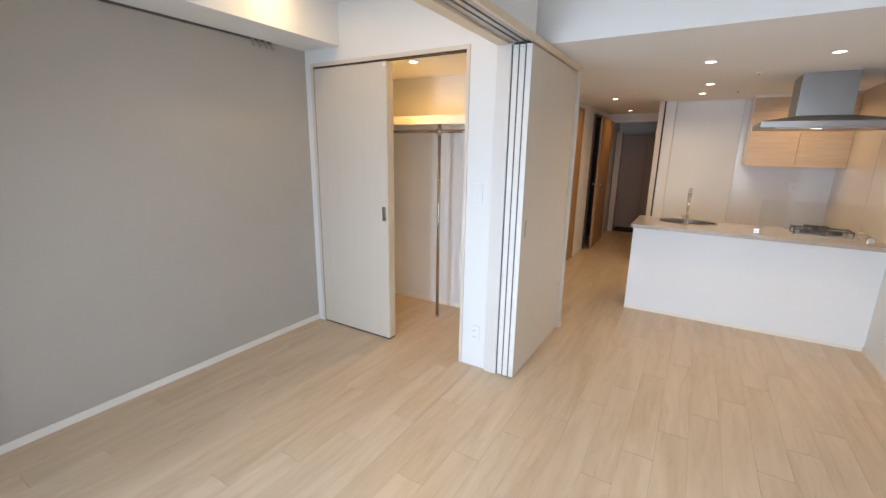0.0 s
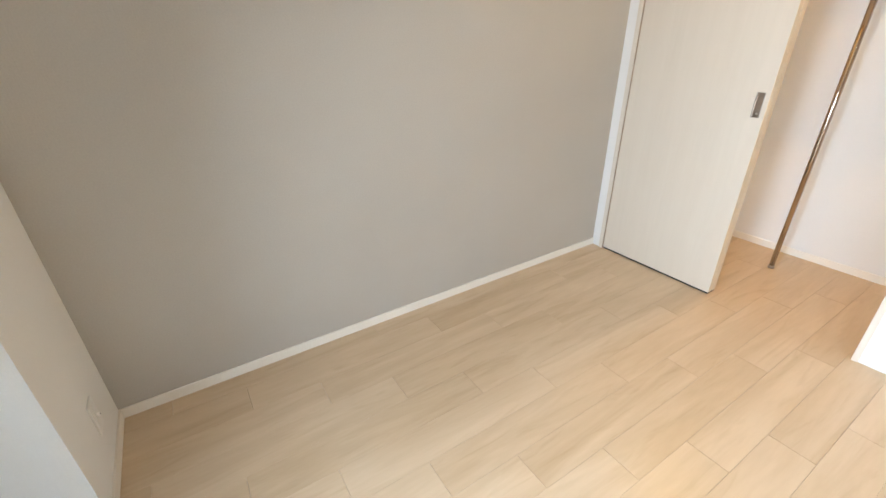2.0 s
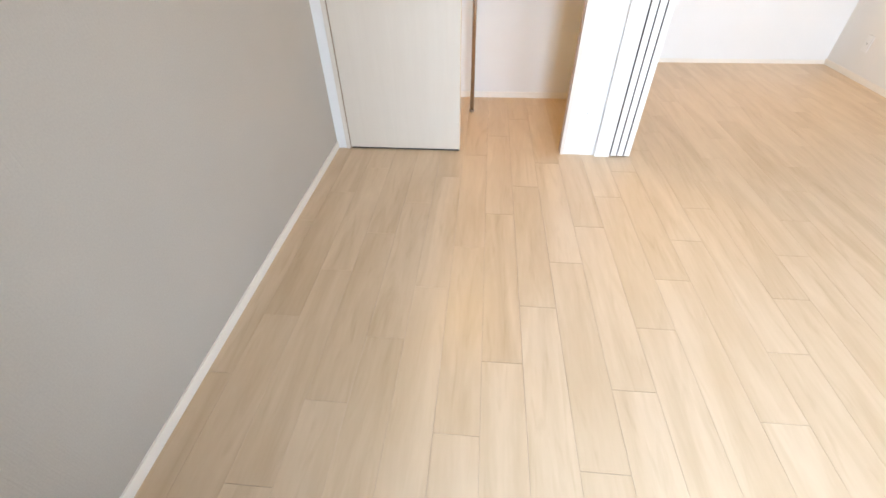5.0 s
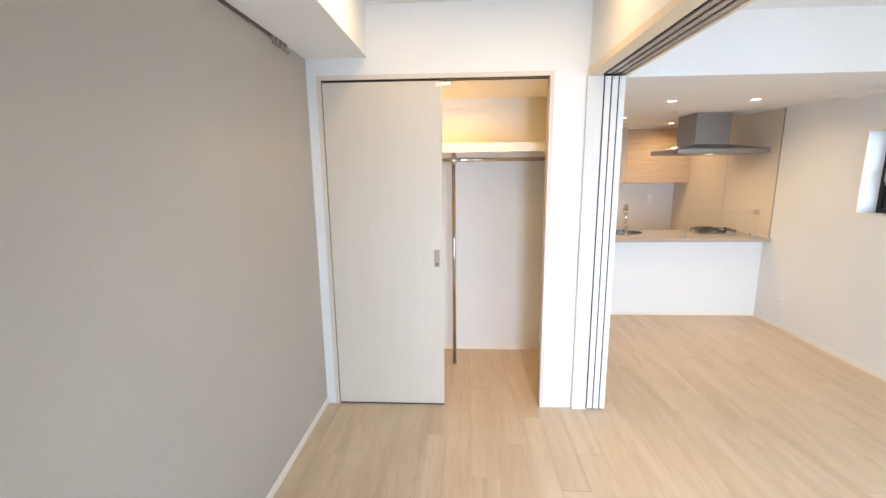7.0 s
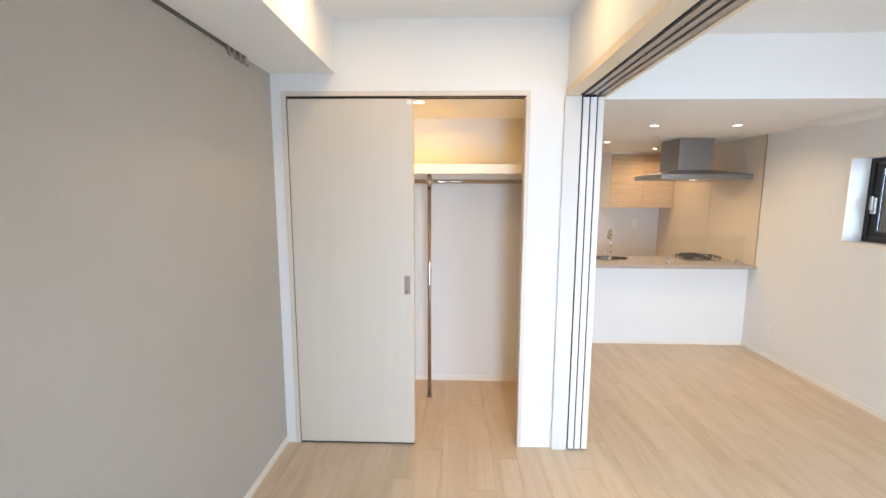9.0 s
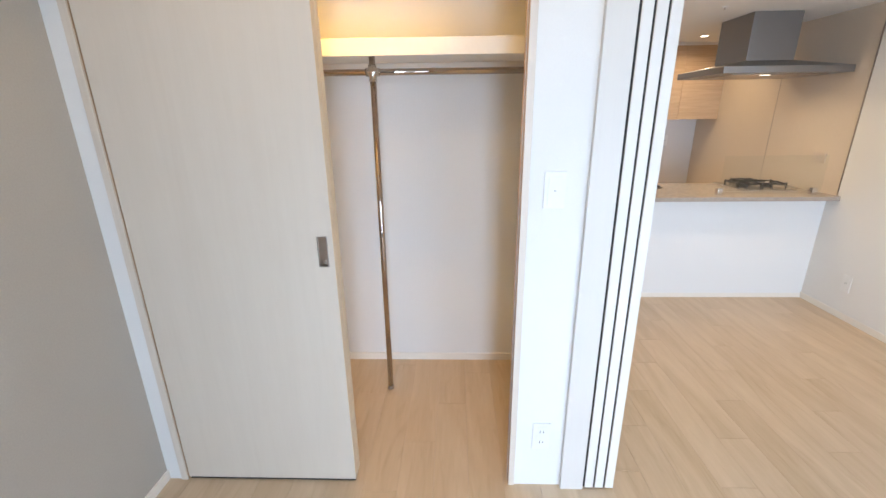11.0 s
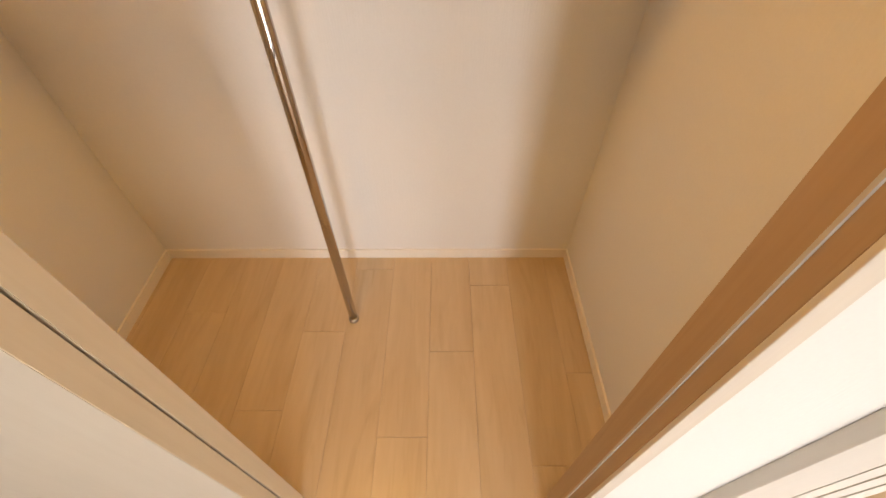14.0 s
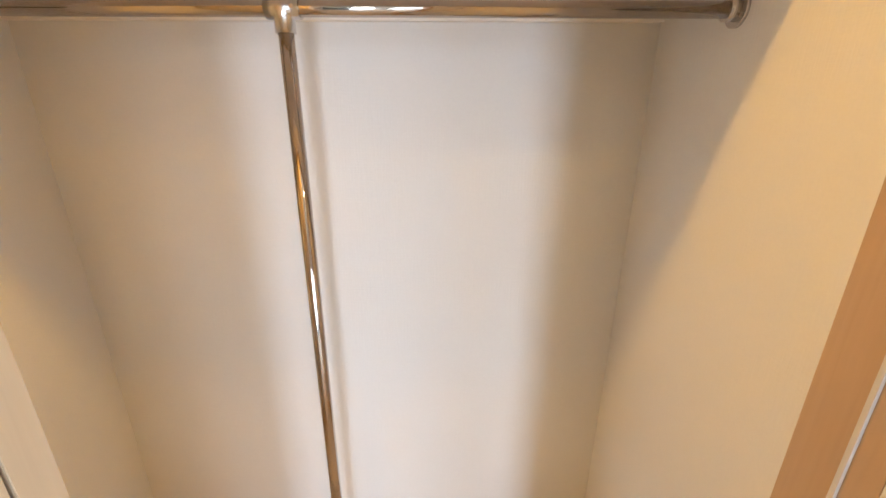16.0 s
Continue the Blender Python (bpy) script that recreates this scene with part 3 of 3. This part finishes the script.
# ---- side window ----
w = thing("window_1", "small dark bronze framed window in a white reveal", "window", kind="structure")
y0, y1, z0, z1 = WIN
fx = RIGHT_X + 0.14
part("sill", solid(RIGHT_X - 0.006, RIGHT_X + 0.138, y0, y1, z0, z0 + 0.012, 0.002), WHITE_TRIM, w)
bm = solid(RIGHT_X - 0.004, RIGHT_X + 0.004, y1 - 0.0005, y1 + 0.018, z0 - 0.018, z1 + 0.018)
box(bm, RIGHT_X - 0.004, RIGHT_X + 0.004, y0 - 0.018, y1, z1, z1 + 0.018)
box(bm, RIGHT_X - 0.004, RIGHT_X + 0.004, y0 - 0.018, y1, z0 - 0.018, z0 - 0.001)
part("casing", bm, WHITE_TRIM, w)
fr = 0.035
bm = solid(fx, fx + 0.055, y1 - fr, y1, z0 + 0.012, z1, 0.002)
box(bm, fx, fx + 0.055, y0, y0 + fr, z0 + 0.012, z1, 0.002)
box(bm, fx, fx + 0.055, y0 + fr, y1 - fr, z0 + 0.012, z0 + 0.012 + fr, 0.002)
box(bm, fx, fx + 0.055, y0 + fr, y1 - fr, z1 - fr, z1, 0.002)
part("window_frame", bm, BRONZE, w)
bm = solid(fx + 0.012, fx + 0.045, y1 - fr - 0.05, y1 - fr - 0.004, z0 + 0.05, z1 - fr - 0.004, 0.003)
box(bm, fx + 0.012, fx + 0.045, y0 + fr + 0.004, y0 + fr + 0.05, z0 + 0.05, z1 - fr - 0.004, 0.003)
box(bm, fx + 0.012, fx + 0.045, y0 + fr + 0.05, y1 - fr - 0.05, z0 + 0.05, z0 + 0.09, 0.003)
box(bm, fx + 0.012, fx + 0.045, y0 + fr + 0.05, y1 - fr - 0.05, z1 - fr - 0.045, z1 - fr - 0.004, 0.003)
sash = part("sash", bm, BRONZE, w)
pane = part("pane", solid(fx + 0.026, fx + 0.032, y0 + fr + 0.05, y1 - fr - 0.05, z0 + 0.09, z1 - fr - 0.045), DARK_GLASS, sash, "dark wired glass pane")
pane.visible_shadow = False
bm = solid(fx - 0.010, fx + 0.012, y1 - fr - 0.040, y1 - fr - 0.012, 1.40, 1.52, 0.003)
box(bm, fx - 0.028, fx - 0.010, y1 - fr - 0.034, y1 - fr - 0.018, 1.43, 1.53, 0.004)
part("window_handle", bm, ALUMINIUM, sash, "pale grey lever handle")

# ---- balcony windows behind the walk ----


def balcony_window(name, x0, x1, label):
    b = thing(name, label, "window", kind="structure")
    ya, yb, zt = BED_Y - 0.35, BED_Y - 0.30, 2.05
    bm = solid(x0, x0 + 0.045, ya, yb, 0, zt)
    box(bm, x1 - 0.045, x1, ya, yb, 0, zt)
    box(bm, x0 + 0.045, x1 - 0.045, ya, yb, 0, 0.04)
    box(bm, x0 + 0.045, x1 - 0.045, ya, yb, zt - 0.045, zt)
    xm = (x0 + x1) / 2
    box(bm, xm - 0.03, xm + 0.03, ya, yb, 0.04, zt - 0.045)
    part("window_frame", bm, BRONZE, b)
    part("sill", solid(x0, x1, yb, BED_Y, -0.012, 0.004), WHITE_TRIM, b, "white threshold board")
    for a, c in ((x0 + 0.045, xm - 0.03), (xm + 0.03, x1 - 0.045)):
        pn = part("pane", solid(a, c, ya + 0.022, ya + 0.028, 0.04, zt - 0.045), GLASS, b)
        pn.visible_shadow = False


balcony_window("window_2", 0.48, 1.72, "tall sliding balcony window of the bedroom")
balcony_window("window_3", 1.98, 3.82, "tall sliding balcony window of the living room")

# ---- kitchen ----
kc = thing("kitchen_counter", "white-fronted kitchen peninsula counter with a stone top", "counter")
part("front_panel", solid(2.262, RIGHT_X, 1.845, 1.870, 0.0, 0.811, 0.001), COUNTER_WHITE, kc)
part("end_panel", solid(2.262, 2.290, 1.870, 2.350, 0.0, 0.811, 0.001), COUNTER_WHITE, kc)
part("body", solid(2.290, RIGHT_X, 1.870, 2.330, 0.08, 0.811), WHITE_TRIM, kc)
part("plinth", solid(2.290, RIGHT_X, 1.870, 2.280, 0.0, 0.08), GREY_SEAL, kc)
part("baseboard", solid(2.262, RIGHT_X, 1.838, 1.845, 0.0, 0.035, 0.001), WHITE_TRIM, kc)

# stone top with a cut-out for the sink
ct = thing("worktop", "speckled beige stone worktop of the kitchen peninsula", "worktop")
SINK = (2.69, 2.20)
bm = bmesh.new()
outer = [bm.verts.new((x, y, 0.843)) for x, y in ((2.250, 1.735), (RIGHT_X, 1.735), (RIGHT_X, 2.385), (2.250, 2.385))]
oval = [bm.verts.new((SINK[0] + 0.235 * math.cos(math.tau * k / 40), SINK[1] + 0.135 * math.sin(math.tau * k / 40), 0.843)) for k in range(40)]
rims = [bm.edges.new((ring[k], ring[(k + 1) % len(ring)])) for ring in (outer, oval) for k in range(len(ring))]
bmesh.ops.triangle_fill(bm, use_beauty=True, use_dissolve=False, edges=rims)
top = bm.faces[:]
moved = bmesh.ops.extrude_face_region(bm, geom=top, use_keep_orig=True)["geom"]
bmesh.ops.translate(bm, vec=(0, 0, -0.031), verts=[g for g in moved if isinstance(g, bmesh.types.BMVert)])
bmesh.ops.recalc_face_normals(bm, faces=bm.faces[:])
part("slab", bm, STONE, ct)
sk = thing("kitchen_sink", "stainless steel oval sink bowl let into the worktop", "sink")
oval_m = Matrix.Translation((*SINK, 0)) @ Matrix.Diagonal((1.0, 0.135 / 0.235, 1.0, 1.0))
part("bowl", lathe(bmesh.new(), [(0.0, 0.664), (0.17, 0.666), (0.205, 0.69), (0.228, 0.843)], 40, oval_m), SINK_STEEL, sk, smooth=True)
part("rim", lathe(bmesh.new(), [(0.226, 0.842), (0.229, 0.850), (0.240, 0.851), (0.246, 0.844)], 40, oval_m), SINK_STEEL, sk, "dark steel rim", smooth=True)
part("drain", rod(bmesh.new(), (2.72, 2.20, 0.666), (2.72, 2.20, 0.671), 0.04, 24), CHROME, sk)

fa = thing("kitchen_faucet", "tall chrome kitchen faucet with a pull-out head", "faucet")
FX, FY = 2.678, 2.035
part("base", lathe(bmesh.new(), [(0, 0.843), (0.026, 0.843), (0.026, 0.852), (0.020, 0.860), (0.019, 0.93), (0.0, 0.93)], 24, Matrix.Translation((FX, FY, 0))), CHROME, fa, smooth=True)
part("lever", rod(rod(bmesh.new(), (FX, FY, 0.905), (FX - 0.035, FY, 0.905), 0.013, 16), (FX - 0.03, FY, 0.905), (FX - 0.062, FY - 0.01, 0.940), 0.006, 12), CHROME, fa, smooth=True)
part("neck", rod(bmesh.new(), (FX, FY, 0.93), (FX, FY, 1.125), 0.012, 20), CHROME, fa, smooth=True)
bm = bmesh.new()
last_p = None
for k in range(9):
    a = math.pi * k / 8
    p = Vector((FX, FY + 0.03 - 0.03 * math.cos(a), 1.125 + 0.035 * math.sin(a)))
    if last_p:
        rod(bm, last_p, p, 0.015, 16)
    last_p = p
rod(bm, last_p, last_p - Vector((0, 0, 0.06)), 0.016, 16, 0.018)
part("spray_head", bm, CHROME, fa, smooth=True)

hob = thing("gas_hob", "built-in gas hob with black pan supports", "hob")
HX, HY = 3.66, 2.16
part("glass_top", solid(HX - 0.22, HX + 0.20, HY - 0.20, HY + 0.19, 0.843, 0.858, 0.003), STEEL, hob)
for bx, by, br in ((-0.105, -0.02, 0.040), (0.09, -0.02, 0.040), (-0.01, 0.125, 0.028)):
    c = (HX + bx, HY + by)
    bn = part("burner", lathe(bmesh.new(), [(br, 0.857), (br, 0.872), (br * 0.8, 0.878), (0.0, 0.878)], 24, Matrix.Translation((*c, 0))), IRON, hob, smooth=True)
    bm = bmesh.new()
    gx, gy = (0.088, 0.088) if br > 0.03 else (0.075, 0.045)
    corners = [(c[0] + sx * gx, c[1] + sy * gy) for sx, sy in ((-1, -1), (1, -1), (1, 1), (-1, 1))]
    for k in range(4):
        p, q = corners[k], corners[(k + 1) % 4]
        rod(bm, (*p, 0.886), (*q, 0.886), 0.0055, 8)
        rod(bm, (*p, 0.857), (*p, 0.898), 0.0055, 8)
        mid = ((p[0] + q[0]) / 2, (p[1] + q[1]) / 2)
        rod(bm, (*mid, 0.893), (c[0] + (mid[0] - c[0]) * 0.3, c[1] + (mid[1] - c[1]) * 0.3, 0.893), 0.0050, 8)
    part("pan_support", bm, IRON, hob, "black iron pan support")

gg = thing("glass_guard", "low clear glass splash guard in front of the hob", "splash guard")
gp = part("pane", solid(3.19, 3.93, 1.836, 1.842, 0.850, 1.13), THIN_GLASS, gg)
gp.visible_shadow = False
for cx in (3.19, 3.88):
    part("clip", solid(cx - 0.02, cx + 0.02, 1.822, 1.856, 0.843, 0.893, 0.003), STEEL, gg, "steel clamp")

hd = thing("range_hood", "silver chimney range hood over the hob", "range hood")
part("canopy", solid(3.09, 3.985, 1.885, 2.53, 1.695, 1.742, 0.003), HOOD_STEEL, hd)
bm = bmesh.new()
lo = [bm.verts.new(v) for v in ((3.10, 1.895, 1.742), (3.975, 1.895, 1.742), (3.975, 2.52, 1.742), (3.10, 2.52, 1.742))]
hi = [bm.verts.new(v) for v in ((3.32, 2.03, 1.79), (3.66, 2.03, 1.79), (3.66, 2.42, 1.79), (3.32, 2.42, 1.79))]
for i in range(4):
    bm.faces.new((lo[i], lo[(i + 1) % 4], hi[(i + 1) % 4], hi[i]))
bm.faces.new(hi)
bm.faces.new(lo[::-1])
part("slope", bm, HOOD_STEEL, hd)
part("chimney", solid(3.32, 3.66, 2.03, 2.42, 1.79, LOW, 0.002), HOOD_STEEL, hd)
part("filter", solid(3.20, 3.88, 1.97, 2.45, 1.689, 1.695), SATIN, hd, "dark metal filter plate")
part("hood_lamp", solid(3.43, 3.49, 1.99, 2.02, 1.686, 1.689), GLOW_HOOD, hd, "glowing warm hood lamp")
lamp_area("hood_light", look((3.46, 2.0, 1.68), (3.46, 2.05, 0)), 0.12, 0.05, 3.0, WARM, 160)

uc = thing("wall_cabinet", "pale oak wall cabinet with two doors", "cabinet")
part("body", solid(3.155, RIGHT_X - 0.004, 3.42, BACK_Y - 0.004, 1.362, LOW - 0.03), CABINET_WOOD, uc)
for a, c in ((3.140, 3.575), (3.578, RIGHT_X - 0.006)):
    part("door", solid(a, c, 3.400, 3.419, 1.360, LOW - 0.03, 0.0015), CABINET_WOOD, uc)
part("side_panel", solid(3.137, 3.1545, 3.420, BACK_Y - 0.004, 1.360, LOW - 0.002, 0.001), WHITE_TRIM, uc, "cream side panel")
part("filler", solid(3.155, RIGHT_X - 0.004, 3.42, BACK_Y - 0.004, LOW - 0.03, LOW), WHITE_TRIM, uc)

for nm, d, mt, lb in (
    ("panel_kitchen_back", (3.08, RIGHT_X - 0.004, BACK_Y - 0.004, BACK_Y, 0.0, LOW), BACK_PANEL, "white glossy kitchen back panel"),
    ("panel_kitchen_side", (RIGHT_X - 0.004, RIGHT_X, 1.77, 2.578, 0.844, LOW), BEIGE_PANEL, "beige glossy panel beside the hob"),
    ("panel_kitchen_corner", (RIGHT_X - 0.004, RIGHT_X, 2.584, BACK_Y, 0.0, LOW), BEIGE_PANEL, "beige glossy panel in the kitchen corner"),
):
    structure(nm, solid(*d), mt, lb, "wall panel")
structure("trim_panel_joint", solid(RIGHT_X - 0.005, RIGHT_X, 2.578, 2.584, 0.844, LOW), SATIN, "thin dark panel joint", "trim")
structure("trim_panel_edge", solid(RIGHT_X - 0.006, RIGHT_X, 1.764, 1.770, 0.84, LOW), SATIN, "thin dark panel edge trim", "trim")
structure("trim_back_joint", solid(3.074, 3.080, BACK_Y - 0.006, BACK_Y, 0.0, LOW), GREY_SEAL, "thin grey panel joint", "trim")

# ---- hall ----
structure("trim_hall_jamb", solid(2.19, 2.246, 3.66, 3.78, 0.0, LOW, 0.002), JAMB_WOOD, "pale timber jamb at the hall entrance", "trim")
structure("trim_hall_jamb_gap", solid(2.246, 2.262, 3.690, 3.78, 0.0, LOW), BLACK, "dark groove beside the jamb", "trim")
d2 = thing("door_2", "brown oak door closed in the hall wall", "door", kind="structure")
part("door_leaf", solid(1.285, 1.315, 2.74, 3.46, 0.01, 2.0, 0.002), HALL_WOOD, d2)
part("door_frame", box(box(solid(1.28, 1.325, 2.70, 2.738, 0, 2.03), 1.28, 1.325, 3.462, 3.50, 0, 2.03), 1.28, 1.325, 2.738, 3.462, 2.002, 2.03), HALL_WOOD, d2)
d3 = thing("door_3", "brown oak door standing ajar in the hall", "door", kind="structure")
part("door_frame", box(box(solid(1.19, 1.325, 4.18, 4.22, 0, 2.03), 1.19, 1.325, 5.28, 5.32, 0, 2.03), 1.19, 1.325, 4.22, 5.28, 1.99, 2.03), DARK_FRAME_SHADE, d3)
leaf = solid(-0.018, 0.018, -0.95, 0.0, 0.01, 1.985, 0.002)
bmesh.ops.transform(leaf, matrix=pose(1.372, 5.22, 0, 0, 0, 2.0), verts=leaf.verts)
lf = part("door_leaf", leaf, HALL_WOOD, d3)
hb = bmesh.new()
for side in (-1, 1):
    rod(hb, (side * 0.018, -0.89, 1.0), (side * 0.060, -0.89, 1.0), 0.010, 14)
    rod(hb, (side * 0.055, -0.895, 1.0), (side * 0.055, -0.78, 1.0), 0.008, 14)
    lo_x, hi_x = sorted((side * 0.018, side * 0.024))
    box(hb, lo_x, hi_x, -0.91, -0.87, 0.90, 1.06, 0.002)
bmesh.ops.transform(hb, matrix=pose(1.372, 5.22, 0, 0, 0, 2.0), verts=hb.verts)
part("door_handle", hb, CHROME, lf, "chrome lever handle")
sc = thing("shoe_cabinet", "tall taupe two-door cabinet at the end of the hall", "cabinet")
part("body", solid(1.44, 2.25, 6.12, 6.5, 0.10, 1.80), TAUPE, sc)
part("plinth", solid(1.46, 2.23, 6.16, 6.5, 0.0, 0.10), BLACK, sc)
for a, c in ((1.44, 1.853), (1.857, 2.25)):
    part("door", solid(a, c, 6.10, 6.119, 0.10, 1.80, 0.002), TAUPE, sc)
structure("trim_hall_post", solid(1.33, 1.43, 6.08, 6.18, 0.0, 1.85, 0.002), JAMB_WOOD, "pale timber upright beside the hall cabinet", "trim")

# ---- floor ----
floor = structure("floor", solid(-0.15, RIGHT_X + 0.15, BED_Y - 0.36, 6.6, -0.12, -0.012), SUBFLOOR, "pale maple plank flooring over the whole flat", "floor")
PW, PL, PX0, PY0, STEP = 0.1455, 0.8907, 0.098, 0.378, 0.2715
GAPX, GAPY = 0.00030, 0.0006


def plank_mesh(w, l):
    bm = solid(0, w - 2 * GAPX, 0, l - 2 * GAPY, -0.012, 0.0)
    top = [e for e in bm.edges if all(v.co.z > -0.001 for v in e.verts)]
    bmesh.ops.bevel(bm, geom=top, offset=0.0004, segments=1, affect="EDGES")
    return mesh_of("plank", bm, FLOOR_WOOD)


FULL = plank_mesh(PW, PL)
for k in range(-1, 28):
    x0, x1 = max(PX0 + k * PW, 0.0), min(PX0 + (k + 1) * PW, RIGHT_X)
    if x1 - x0 < 0.01:
        continue
    far = CL_B if x1 < 1.25 else (6.5 if x0 < 2.35 else BACK_Y)
    base = PY0 + k * STEP
    n0 = math.floor((BED_Y - base) / PL)
    n = n0
    while base + n * PL < far:
        y0, y1 = max(base + n * PL, BED_Y), min(base + (n + 1) * PL, far)
        n += 1
        if y1 - y0 < 0.01:
            continue
        whole = abs(x1 - x0 - PW) < 1e-6 and abs(y1 - y0 - PL) < 1e-6
        ob = new("plank", FULL if whole else plank_mesh(x1 - x0, y1 - y0))
        ob.location = (x0 + GAPX, y0 + GAPY, 0)
        ob.parent = floor
